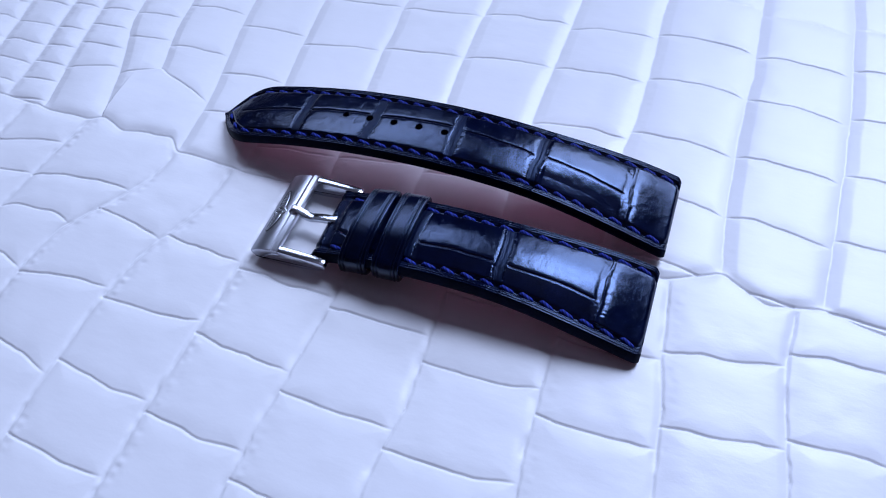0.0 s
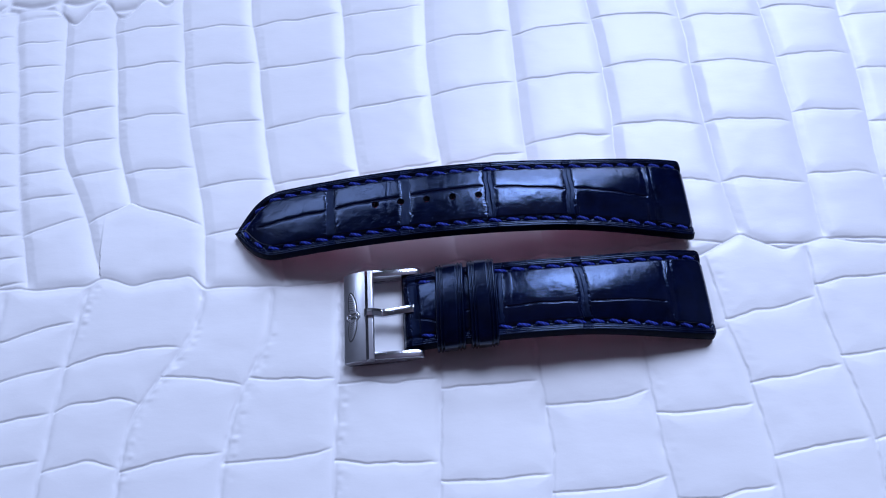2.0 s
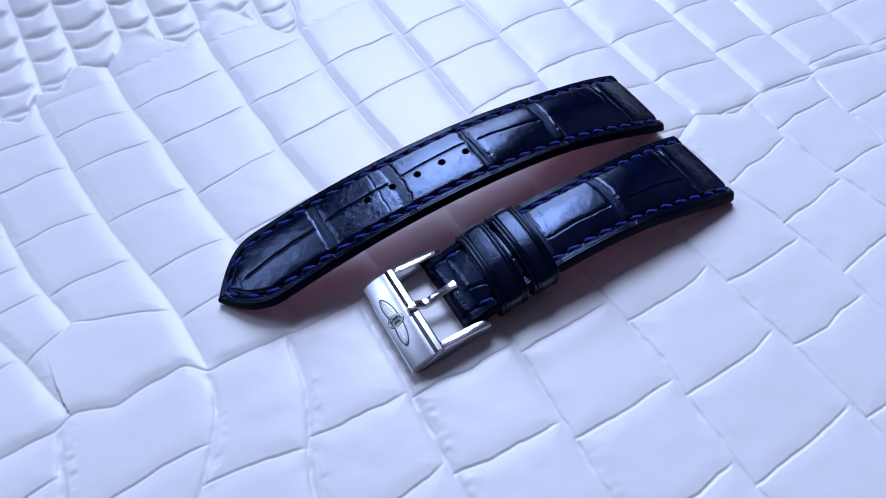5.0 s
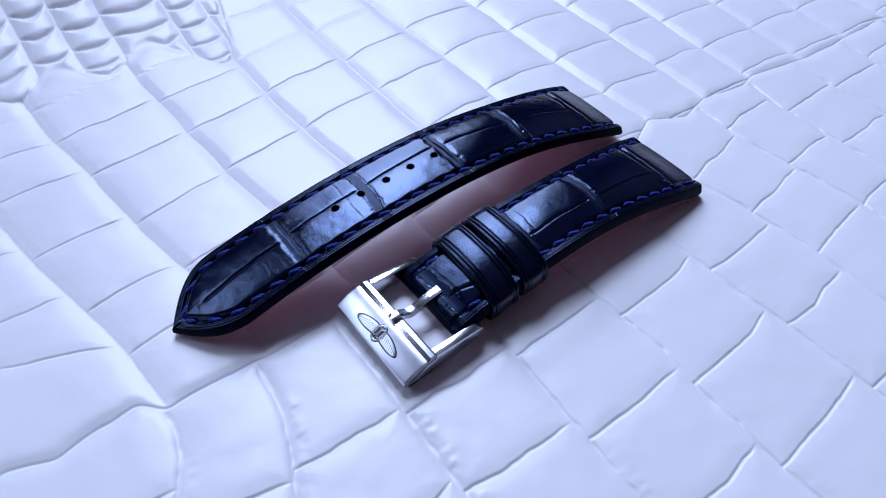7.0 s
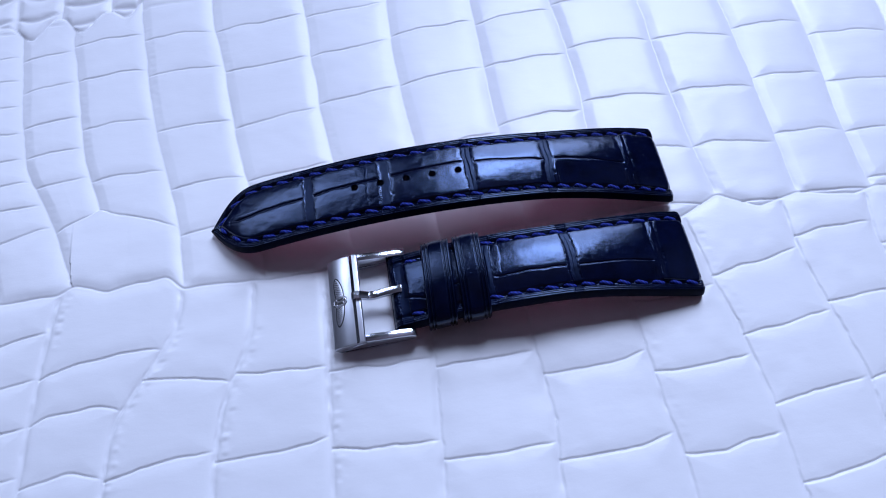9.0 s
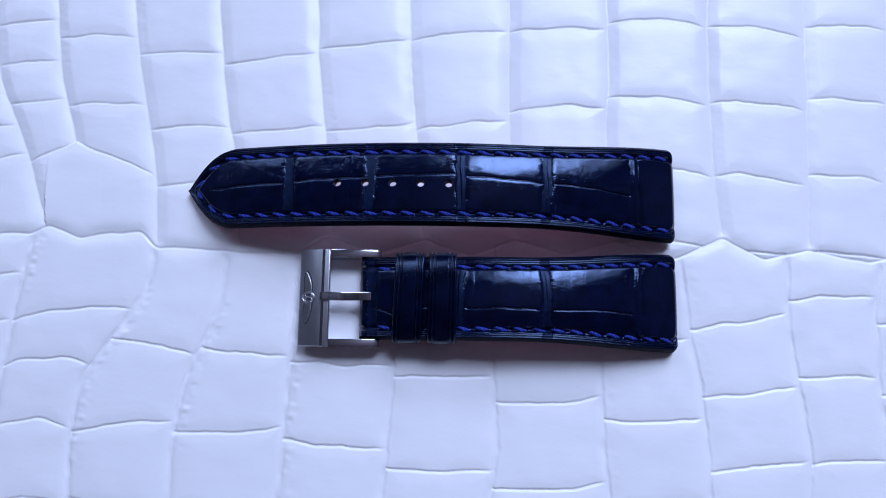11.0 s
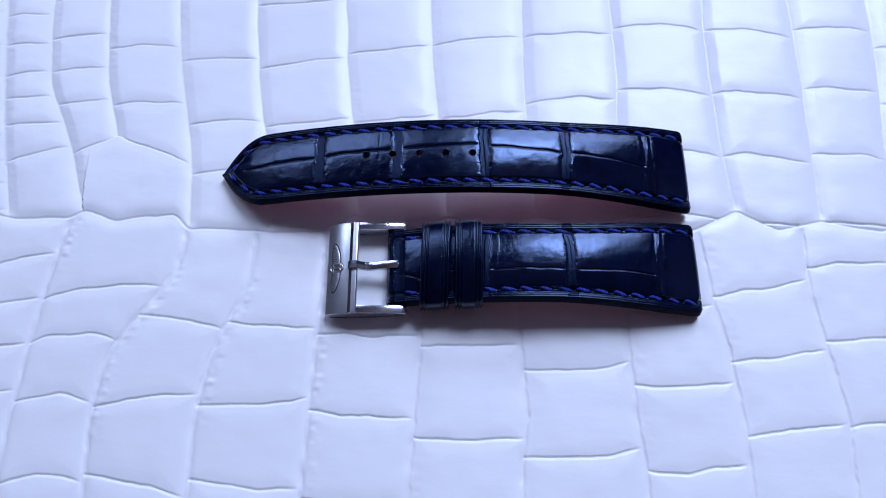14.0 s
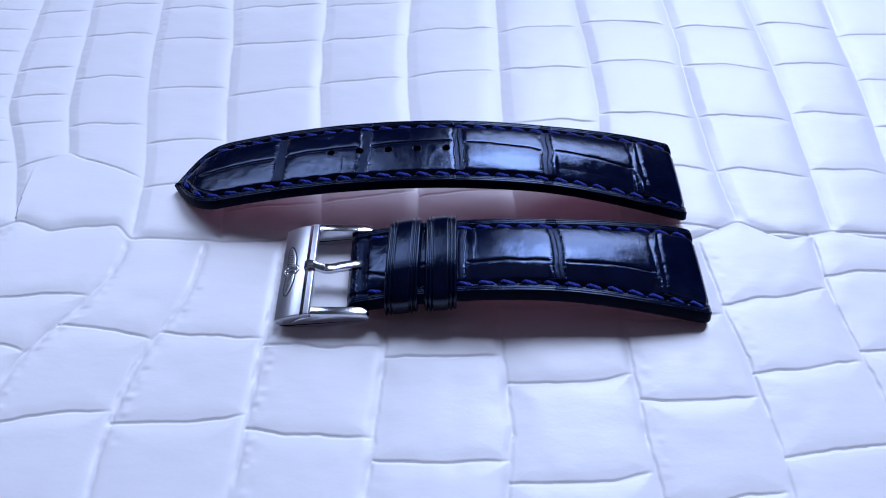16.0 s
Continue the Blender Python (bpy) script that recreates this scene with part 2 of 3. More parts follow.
def scales(x, y, columns, knots, seed, on_up=True):
    """Over the points x, y: the column and the row that they lie in, and the distances to the seam and the cross groove."""
    rng = np.random.default_rng(seed)
    at = np.linspace(-210, 380, 1181)
    seams = np.array([np.interp(y.ravel(), at, curve_of(knots, c[0], at, 8)).reshape(y.shape) for c in columns])
    col = (seams < x).sum(0)
    gap = x - seams
    to_seam = np.take_along_axis(gap, np.abs(gap).argmin(0)[None], 0)[0]
    row = np.zeros(x.shape, int)
    to_bar = np.full(x.shape, 99.0)
    for c in range(len(columns) + 1):
        here = col == c
        if not here.any():
            continue
        _, bars, slope, bow = columns[min(c, len(columns) - 1)]
        # a bar is its height, or its height and a slope of its own
        lean_of = {b[0]: b[1] for b in bars if isinstance(b, tuple)}
        bars = sorted(b[0] if isinstance(b, tuple) else b for b in bars)
        lead, tail = bars[1] - bars[0], bars[-1] - bars[-2]
        for _ in range(20):
            if not (on_up and c in (3, 6)):
                bars.insert(0, bars[0] - lead * rng.uniform(0.9, 1.1))
            if on_up:
                bars.append(bars[-1] + tail * rng.uniform(0.85, 1.05))
        left = seams[max(c - 1, 0)][here] if c else seams[0][here] - 18
        right = seams[min(c, len(columns) - 1)][here] if c < len(columns) else seams[-1][here] + 20
        width = np.maximum(right - left, 1)
        u = (x[here] - left) / width
        best, count = np.full(u.shape, 99.0), np.zeros(u.shape, int)
        for b in bars:
            lean = lean_of.get(b, slope + rng.uniform(-0.03, 0.03))
            line = b + lean * (u - 0.5) * width + bow * (4 * u * (1 - u) - 0.5) + 0.35 * lattice(x[here], 0 * u + b, 6, seed + 9)
            d = y[here] - line
            best = np.minimum(best, np.abs(d))
            count += d > 0
        row[here], to_bar[here] = count, best
    return col, row, to_seam, to_bar


def small_columns():
    """Narrow columns of small scales towards the flank."""
    rng = np.random.default_rng(5)
    out = []
    for x in (-150, -134, -118, -104, -89, -77, -66, -52, -41, -29.5, -12, -1.5, 12, 26, 42, 60):
        first = 116 + rng.uniform(0, 6)
        out.append(((x, x, x, x, x, x + 4), tuple(first + 8.6 * k + rng.uniform(-0.7, 0.7) for k in range(9)), rng.uniform(0.0, 0.1), rng.uniform(-3.2, -2.0)))
    return out


def hide_relief(x, y):
    """Height in mm and cell number of the hide over arrays of mm."""
    wx = x + 0.35 * lattice(x, y, 9, 1) + 0.10 * lattice(x, y, 2.2, 2)
    wy = y + 0.35 * lattice(x, y, 6, 3) + 0.12 * lattice(x, y, 2, 4)
    edge = curve_of(EDGE_X, EDGE_H, x[0], 1.5)[None, :]
    top = curve_of(TOP_X, TOP_H, x[0], 4)[None, :]
    fams = [scales(wx, wy, LOWER, LOW_Y, 11, False), scales(wx, wy, UPPER, UP_Y, 12), scales(wx, wy, small_columns(), UP_Y, 13)]
    zone = (wy > edge).astype(int) + (wy > top)
    pick = lambda k: np.choose(zone, [f[k] for f in fams])
    col, row, ds, db = (pick(k) for k in range(4))
    side, ds = ds, np.abs(ds)
    # the polygon where two columns run together
    open_cell = (zone == 1) & ((col == 4) | (col == 5)) & (wy < 47.5 - np.where(wx < -87, -(wx + 87) * 0.5, (wx + 87) * 0.42) * 1.0)
    seam_u2 = curve_of(UP_Y, UPPER[4][0], y[:, 0], 8)[:, None]
    near_u2 = np.abs(wx - seam_u2) < 7
    ds = np.where(open_cell & near_u2, 7, ds)
    notch = np.where((zone == 1) & ((col == 4) | (col == 5)), np.abs(wy - (47.5 - np.where(wx < -87, -(wx + 87) * 0.5, (wx + 87) * 0.42))) * 0.92, 99)
    db = np.where(open_cell, 99, db)
    db = np.where((zone == 1) & ((col == 4) | (col == 5)) & (wy < 54), np.minimum(notch, 99), db)
    cell = zone * 100000 + col * 200 + row
    cell = np.where(open_cell, 100000 + 990 * 200, cell)
    slope = np.gradient(edge[0], x[0])[None, :]
    de = np.abs(wy - edge) / np.sqrt(1 + slope**2)
    bare = step(curve_of(TOP_X, TOP_H, x[0], 1)[None, :] - np.interp(x[0], (-70, -58, -29, -6, 5), (131, 127, 126, 116, 125))[None, :], 0, 4)
    dt = np.abs(wy - top) * 0.85 + 3 * bare
    db = np.minimum(db, dt)
    small = np.where(zone == 2, 0.75, 1.0)
    upper = zone >= 1
    wave = 1 + 0.5 * lattice(x, y, 3.2, 7)
    # under the line: a soft groove with a little raised tissue in it; towards one flank a sharp crease
    rough = ds + 0.22 * lattice(x, y, 1.6, 8)
    groove = -0.26 * bell(ds, 1.2) - 0.26 * wave * bell(rough, 0.5) + 0.16 * bell(ds, 0.3)
    cliff = bell(rough, 0.3)
    low_crease = -0.34 * wave * np.where(side > 0, 0.7 * cliff + 0.3 * bell(ds, 2.3), bell(ds, 1.3))
    east = step(x, -30, 0) * (ds < 6.9)
    # over it: each column dips softly to its far seam and rises from it again by a small cliff and a long slope
    slope_up = np.clip(1 - ds / (3.0 * small), 0, 1) ** 1.2
    slope_down = np.clip(1 - ds / (3.8 * small), 0, 1) ** 2
    crease = -(1 + 0.3 * lattice(x, y, 15, 6)) * np.where(side > 0, 0.06 * bell(rough, 0.45) + 0.48 * slope_up, 0.47 * slope_down)
    h = np.where(upper, crease * (ds < 6.9), groove * (1 - east) + low_crease * east)
    # every column bulges from seam to seam
    q = np.clip(ds / 10, 0, 1)
    h += np.where(upper, 0.34, 0.16) * small * (2 * q - q * q)
    h *= 1 - 0.9 * bell(de, 1.4)
    bar_here = 1 - np.where(side > 0, np.where(upper, 0.8, 0.25) * bell(ds, 1.2 * small), 0.97 * bell(ds, 2.2 * small))
    h -= np.choose(zone, [1.2, 0.9, 1.05]) * (0.33 * bell(db, np.where(zone == 2, 0.5, 0.24)) + 0.05 * bell(db, 1.3)) * bar_here * (1 + 0.25 * lattice(x, y, 9, 10))
    h -= 0.26 * bell(de, 0.28) + 0.12 * bell(de, 1.6)
    h *= 1 - 0.95 * bare * bell(np.abs(wy - top), 2.6)
    inner = np.minimum(np.minimum(ds, db * 1.6), de * 1.4)
    h += np.choose(zone, [0.16, 0.18, 0.5]) * (1 - bare * bell(np.abs(wy - top), 2.6)) * (1 - np.exp(-((inner / (3.6 * small)) ** 2)))
    # short folds beside the seams
    ladder = lattice(x * 0.5, y, 1.1, 14) * bell(ds - 1.8, 1.3) * step(lattice(x, y, 20, 15) + 0.15, 0.0, 0.5) * (side > 0) * (1 - 0.7 * step(x, -22, 6))
    h += 0.14 * ladder * np.where(zone == 0, 1.0, 0.4)
    h += 0.05 * lattice(x, y, 4, 16) + 0.12 * lattice(x, y, 17, 17) + 0.35 * lattice(x, y, 60, 18)
    # the far flank is tilted up, a shape added to darken that corner
    h += 0.0042 * np.clip(y - 113, 0, 100) ** 2 * step(-x, -45, 20)
    return h, cell


def build_hide():
    xs = np.concatenate([np.arange(-330, -165, 3.0), np.arange(-165, -115, 0.6), np.arange(-115, 118, 0.27), np.arange(118, 215, 0.6), np.arange(215, 340, 3.0)])
    ys = np.concatenate([np.arange(-200, -78, 3.0), np.arange(-78, -68, 0.6), np.arange(-68, 112, 0.24), np.arange(112, 225, 0.55), np.arange(225, 360, 3.0)])
    x, y = np.meshgrid(xs, ys)
    h, cell = hide_relief(x, y)
    hy, hx = np.gradient(h, ys, xs)
    nrm = np.stack([-hx, -hy, np.ones_like(h)], -1).reshape(-1, 3)
    nrm /= np.linalg.norm(nrm, axis=1)[:, None]
    verts = np.stack([x, y, h], -1).reshape(-1, 3) * MM
    ny, nx = x.shape
    idx = np.arange(ny * nx).reshape(ny, nx)
    quads = np.stack([idx[:-1, :-1], idx[:-1, 1:], idx[1:, 1:], idx[1:, :-1]], -1).reshape(-1, 4)
    key = cell[:-1, :-1].ravel()
    cx, cy = x[:-1, :-1].ravel(), y[:-1, :-1].ravel()
    kinds, inverse, count = np.unique(key, return_inverse=True, return_counts=True)
    mx, my = np.bincount(inverse, cx) / count, np.bincount(inverse, cy) / count
    near = (mx > -128) & (mx < 135) & (my > -62) & (my < 128) & (count > 60)
    hide = new("crocodile_hide")
    tagged(hide, "glossy white crocodile leather hide with raised scales, spread flat", "leather hide")
    order = np.argsort(inverse, kind="stable")
    ends = np.cumsum(count)
    rest = []

    def add(name, faces, label=""):
        used, local = np.unique(faces, return_inverse=True)
        me = from_arrays(name, verts[used], local.reshape(-1, 4), HIDE)
        me.normals_split_custom_set_from_vertices(nrm[used].tolist())
        return link(name, me, hide, label)

    for k in range(len(kinds)):
        faces = quads[order[ends[k] - count[k]:ends[k]]]
        if near[k]:
            add("scale", faces)
        else:
            rest.append(faces)
    tagged(add("hide_margin", np.concatenate(rest), "smaller scales towards the rim of the hide"), kind="stuff")
    # the cut rim of the sheet
    x0, x1, y0, y1 = xs[0] * MM, xs[-1] * MM, ys[0] * MM, ys[-1] * MM
    part("flesh_side", box(bmesh.new(), x0, x1, y0, y1, -0.0034, -0.0022), HIDE, hide, "", False)


build_hide()

# ---- the two strap pieces ----
def arch(x, apex, top, x0, z0, x1, z1):
    """Height of a strap's upper edge along x, in mm."""
    x = np.asarray(x, float)
    left = top - (top - z0) * (np.clip(apex - x, 0, None) / (apex - x0)) ** 2
    right = top - (top - z1) * (np.clip(x - apex, 0, None) / (x1 - apex)) ** 2
    return np.where(x < apex, left, right)


class Strap:
    """The form of one strap piece: plan, arch and the scales of its upper leather, in mm."""

    def __init__(self, x0, x1, yc, half, lug_half, curve, bands, creases, tip, seed, thick, cants, domes, lines):
        self.x0, self.x1, self.yc, self.half, self.lug_half = x0, x1, yc, half, lug_half
        self.curve, self.bands, self.creases, self.tip, self.seed, self.thick = curve, bands, creases, tip, seed, thick
        self.cants, self.domes, self.lines = np.array(cants), domes, lines
        ends = np.array([x0, *bands, x1])
        self.mids = (ends[1:] + ends[:-1]) / 2

    def width(self, x):
        x = np.asarray(x, float)
        w = self.half + (self.lug_half - self.half) * step(x, 22, 60) ** 1.2
        w = w - 0.7 * np.clip(1 - (self.x1 - x) / 1.3, 0, 1) ** 2
        if self.tip:
            d = np.clip((x - self.x0) / self.tip, 0, 1)
            w = w * np.clip(1 - (1 - d) ** 2.25, 0.012, 1)
        return w

    def edge(self, x):
        low = 0.9 * (1 - step(np.asarray(x, float), self.x0, self.x0 + 9)) if self.tip else 0.0
        return arch(x, *self.curve) - low

    def rim(self, x, y):
        """Distance to the outline."""
        w = self.width(x)
        lean = (self.width(np.asarray(x) + 0.05) - self.width(np.asarray(x) - 0.05)) / 0.1
        return (w - np.abs(y)) / np.sqrt(1 + lean**2)

    def top(self, x, y):
        """Height of the upper face over x and y (y from the middle line)."""
        x, y = np.broadcast_arrays(np.asarray(x, float), np.asarray(y, float))
        e = self.rim(x, y)
        w = self.width(x)
        s = self.seed
        lug = step(self.x1 - x, 1.0, 9.0)
        if not self.tip:
            lug = lug * step(x, -11.3, -9.6) - 0.3 * step(-x, 9.6, 11.3)
        lift = 0.55 + 0.45 * lug
        # the rolled rim with its two creased lines
        z = self.edge(x) - 0.38 * np.clip(1 - e / 0.45, 0, 1) ** 2
        z = z + 0.26 * step(e, 0.0, 0.42) * step(-e, -1.95, -1.45) - 0.16 * bell(e - 0.72, 0.10) - 0.14 * bell(e - 1.22, 0.09)
        z = z + 0.03 * lattice(x, y * 0, 1.6, s + 9) * step(-e, -1.6, -0.2)
        # the trench that the stitches pull down, deepest between them
        z = z - (0.34 + 0.22 * np.cos(2 * np.pi * (x - 57.2 - 2.15) / 4.3)) * bell(e - 2.2, 0.55)
        # which scale, and how far from the folds between scales
        scale = np.zeros(x.shape, int)
        fold = np.full(x.shape, 99.0)
        for k, b in enumerate(self.bands):
            d = x - self.band_line(k, y)
            scale += d > 0
            fold = np.where(np.abs(d) < np.abs(fold), d, fold)
        reach = np.abs(fold) - 1.05 - 0.22 * lattice(x * 0 + 7.0 * np.sign(fold), y, 1.3, s + 41) - 0.12 * lattice(x * 0 + 3.0 * np.sign(fold), y, 0.45, s + 42)
        on_scale = step(reach, -0.22, 0.22)
        # the fold next to the lug is pressed almost flat
        pressed = step(x, self.bands[-1] - 6, self.bands[-1] - 4)
        on_scale = on_scale + (1 - on_scale) * 0.85 * pressed
        inside = step(e, 2.45, 3.05)
        pad = lift * inside * on_scale
        dome = np.array(self.domes)[scale]
        v = np.clip(np.abs(y) / np.maximum(w - 2.3, 0.3), 0, 1)
        z = z + 0.50 * lift * inside + lift * dome * np.clip(1 - v**2.1, 0, 1)
        # scale edges stand proud of the fold and roll over towards it
        z = z + (0.20 * on_scale - 0.20) * (0.45 + 0.55 * inside) * step(e, 0.15, 0.6)
        z = z - 0.10 * pad * bell(reach, 0.55)
        # fibrous ridges along the fold, short ticks running from it into the scale
        z = z + (1 - on_scale) * (0.009 * np.cos(2 * np.pi * (fold + 0.22 * lattice(x * 0, y, 1.1, s + 60)) / 0.46) + 0.025 * lattice(x, y * 0.4, 0.4, s + 61))
        comb = np.clip(np.sin(2 * np.pi * (y + 0.25 * lattice(x, y, 0.9, s + 30)) / 0.52) - 0.1, 0, 1)
        z = z - 0.035 * inside * comb * bell(reach - 0.25, 0.42) * step(lattice(x * 0 + 5.0 * np.sign(fold), y, 2.6, s + 31), -0.35, 0.25) * (1 - 0.8 * pressed)
        for x0, y0, x1, y1, tilt in self.creases:
            t = np.clip((x - x0) / (x1 - x0), 0, 1)
            line = y0 + (y1 - y0) * t + 0.15 * lattice(x, x * 0, 3.1, s + 50) + 0.25 * np.sin(t * 3.1)
            on = step(x, x0 - 0.4, x0 + 0.6) * step(-x, -x1 - 0.4, -x1 + 0.6)
            z = z - on * (0.26 * bell(y - line, 0.15) + 0.07 * bell(y - line, 0.5))
            z = z - tilt * np.clip(line - y, 0, 4.5) * on * inside
        # thin cracks across a scale, with a slight step from one side to the other
        for xc, y0, y1 in self.lines:
            d = x - xc - 0.25 * lattice(x * 0, y, 2.1, s + 70) - 0.03 * y
            on = step(y, y0 - 0.3, y0 + 0.5) * step(-y, -y1 - 0.3, -y1 + 0.5)
            z = z - on * (0.06 * bell(d, 0.14) + 0.014 * np.clip(1 - np.abs(d - 1.6) / 1.6, 0, 1))
        # every scale lies at a slant of its own, with soft dents
        rng = np.random.default_rng(s)
        cant = rng.uniform(-0.012, 0.012, 12)[scale]
        z = z + pad * self.cants[scale] * (x - self.mids[scale]) + pad * cant * y
        z = z + pad * (0.050 * lattice(x, y, 4.2, s + 2) + 0.016 * lattice(x, y, 1.4, s + 3) + 0.004 * lattice(x, y, 0.55, s + 1))
        return z

    def band_line(self, k, y):
        """The middle of one fold between scales, across the strap."""
        y = np.asarray(y, float)
        return self.bands[k] + 0.3 * y / 9 * (1 if k % 2 else -1) + 0.3 * lattice(y * 0, y, 3.4, self.seed + k)

    def bottom(self, x):
        thin = 1.1 * (1 - step(np.asarray(x, float), self.x0, self.x0 + 8)) if self.tip else 0.0
        return self.edge(x) - self.thick + thin


def drilled(me, holes, z0, z1, radius):
    """Round holes through a mesh, by a boolean that leaves no modifier behind."""
    bm = bmesh.new()
    for x, y in holes:
        bmesh.ops.create_cone(bm, cap_ends=True, segments=20, radius1=radius * MM, radius2=radius * MM, depth=(z1 - z0) * MM,
                              matrix=Matrix.Translation((x * MM, y * MM, (z0 + z1) / 2 * MM)))
    cut_me = bpy.data.meshes.new("cutter")
    bm.to_mesh(cut_me)
    bm.free()
    a, b = new("work", me), new("cutter", cut_me)
    mod = a.modifiers.new("cut", "BOOLEAN")
    mod.operation, mod.object, mod.solver = "DIFFERENCE", b, "EXACT"
    done = bpy.data.meshes.new_from_object(a.evaluated_get(bpy.context.evaluated_depsgraph_get()))
    bpy.data.objects.remove(a)
    bpy.data.objects.remove(b)
    return done


def strap_shell(strap, upper, inset=0.0, nu=190, dx=0.24):
    """The closed solid of the upper leather (upper) or of the lining beneath it."""
    xs = np.arange(strap.x0 + inset, strap.x1 - inset, dx)
    if strap.tip:
        near = strap.x0 + inset + np.array([0.02, 0.06, 0.12, 0.2])
        xs = np.concatenate([near, xs[xs > near[-1] + 0.05]])
    if upper:
        fine = [b + np.arange(-2.4, 2.4, 0.12) for b in strap.bands]
        xs = xs[np.min([np.abs(xs - b) for b in strap.bands], 0) > 2.45]
        xs = np.sort(np.concatenate([xs] + fine))
    xs = np.append(xs[xs > strap.x0 + inset - 1e-6], strap.x1 - inset)
    v = np.linspace(-1, 1, nu)
    v = np.sign(v) * (1 - (1 - np.abs(v)) ** 1.25)
    x = np.repeat(xs[:, None], nu, 1)
    w = np.maximum(strap.width(xs) - inset, 0.05)[:, None]
    y = v[None, :] * w
    low = strap.bottom(xs)[:, None]
    end = np.clip(1 - (strap.x1 - x) / 0.9, 0, 1) ** 2 * 0.6 + (0 if strap.tip else 2.4 * (1 - np.sqrt(1 - np.clip(1 - (x - strap.x0) / 2.4, 0, 0.999) ** 2)))
    if upper:
        z = strap.top(x, y) - end
        side = [(1.02, 0.75), (1.045, 0.45), (1.02, 0.1)]
        floor_z = low + 0 * z
    else:
        z = low + 0.05 + 0 * y
        side = [(1.0, 0.6), (1.0, 0.3)]
        floor_z = low - (0.5 if strap.tip else 0.85) + 0 * z
    rim_l, rim_r = z[:, :1], z[:, -1:]
    under = np.linspace(1, -1, 10)[None, :] * w
    loops = [np.stack([x, y + strap.yc, z], -1)]
    for k, f in side:
        loops.append(np.stack([xs[:, None], k * w + strap.yc, floor_z[:, -1:] + (rim_r - floor_z[:, -1:]) * f], -1))
    loops.append(np.stack([np.repeat(xs[:, None], 10, 1), under + strap.yc, np.repeat(floor_z[:, :1], 10, 1)], -1))
    for k, f in side[::-1]:
        loops.append(np.stack([xs[:, None], -k * w + strap.yc, floor_z[:, :1] + (rim_l - floor_z[:, :1]) * f], -1))
    rings = np.concatenate(loops, 1)
    n, m = rings.shape[:2]
    idx = np.arange(n * m).reshape(n, m)
    nxt = np.roll(idx, -1, 1)
    quads = np.stack([idx[:-1], nxt[:-1], nxt[1:], idx[1:]], -1).reshape(-1, 4)[:, ::-1]
    faces = quads.tolist() + [idx[0].tolist(), idx[-1][::-1].tolist()]
    return rings.reshape(-1, 3) * MM, faces


def painted(me, strap):
    """Gives the cut edges and the underside the dull edge paint, and the folds between scales their dull grain."""
    me.materials.append(EDGE)
    me.materials.append(BAND)
    count = len(me.polygons)
    centre, normal = np.empty(count * 3), np.empty(count * 3)
    me.polygons.foreach_get("center", centre)
    me.polygons.foreach_get("normal", normal)
    x, y = centre[0::3] / MM, centre[1::3] / MM - strap.yc
    fold = np.min([np.abs(x - strap.band_line(k, y)) for k in range(len(strap.bands) - 1)], 0)
    index = np.where(fold < 1.05 + 0.3 * lattice(x, y, 0.8, 77), 2, 0)
    me.polygons.foreach_set("material_index", np.where((normal[2::3] < 0.35) | (strap.rim(x, y) < 0.42), 1, index).astype(np.int32))
    return me


def stitch_mesh():
    """One slanted stitch of twisted thread, 3.3 mm long, sunk at both ends."""
    verts, faces, sides, rings = [], [], 8, 11
    for i in range(rings):
        t = i / (rings - 1)
        for k in range(sides):
            a = 2 * math.pi * k / sides
            r = (0.16 + 0.30 * math.sin(math.pi * t) ** 0.6) * (1 + 0.13 * math.cos(2 * a - t * 9.5))
            verts.append(((t - 0.5) * 3.3 * MM, (r * math.cos(a) + 0.10 * math.sin(t * 6.3)) * MM, (r * 0.85 * math.sin(a) - 0.42 * (2 * t - 1) ** 4) * MM))
    for i in range(rings - 1):
        for k in range(sides):
            faces.append((i * sides + k, i * sides + (k + 1) % sides, (i + 1) * sides + (k + 1) % sides, (i + 1) * sides + k))
    faces += [tuple(range(sides))[::-1], tuple((rings - 1) * sides + k for k in range(sides))]
    return from_arrays("stitch", verts, faces, THREAD)


STITCH = stitch_mesh()


def sew(strap, parent, x_from, x_to, pitch, inset=2.25):
    """A row of stitches along each side of the strap, at one distance from its outline."""
    rng = random.Random(strap.seed)
    for side in (1, -1):
        x, first = x_to, True
        while x > x_from:
            lean = float(strap.width(x + 0.1) - strap.width(x - 0.1)) / 0.2
            y = side * (float(strap.width(x)) - inset * math.sqrt(1 + lean * lean))
            if abs(y) < 0.6 or side * y < 0:
                break
            z = float(strap.top(x, y)) + 0.12
            rise = float(strap.edge(x + 0.5) - strap.edge(x - 0.5))
            ob = new("stitch", STITCH)
            ob.parent = parent
            turn = math.degrees(math.atan(lean)) * side - 9 + rng.uniform(-4, 4)
            ob.matrix_basis = pose(x * MM, (y + strap.yc) * MM, z * MM, 0, -math.degrees(math.atan(rise)), turn)
            x -= pitch / math.sqrt(1 + lean * lean)


def build_strap(strap, label):
    ob = new("watch_strap")
    tagged(ob, label, "watch strap", "watch strap pieces")
    return ob


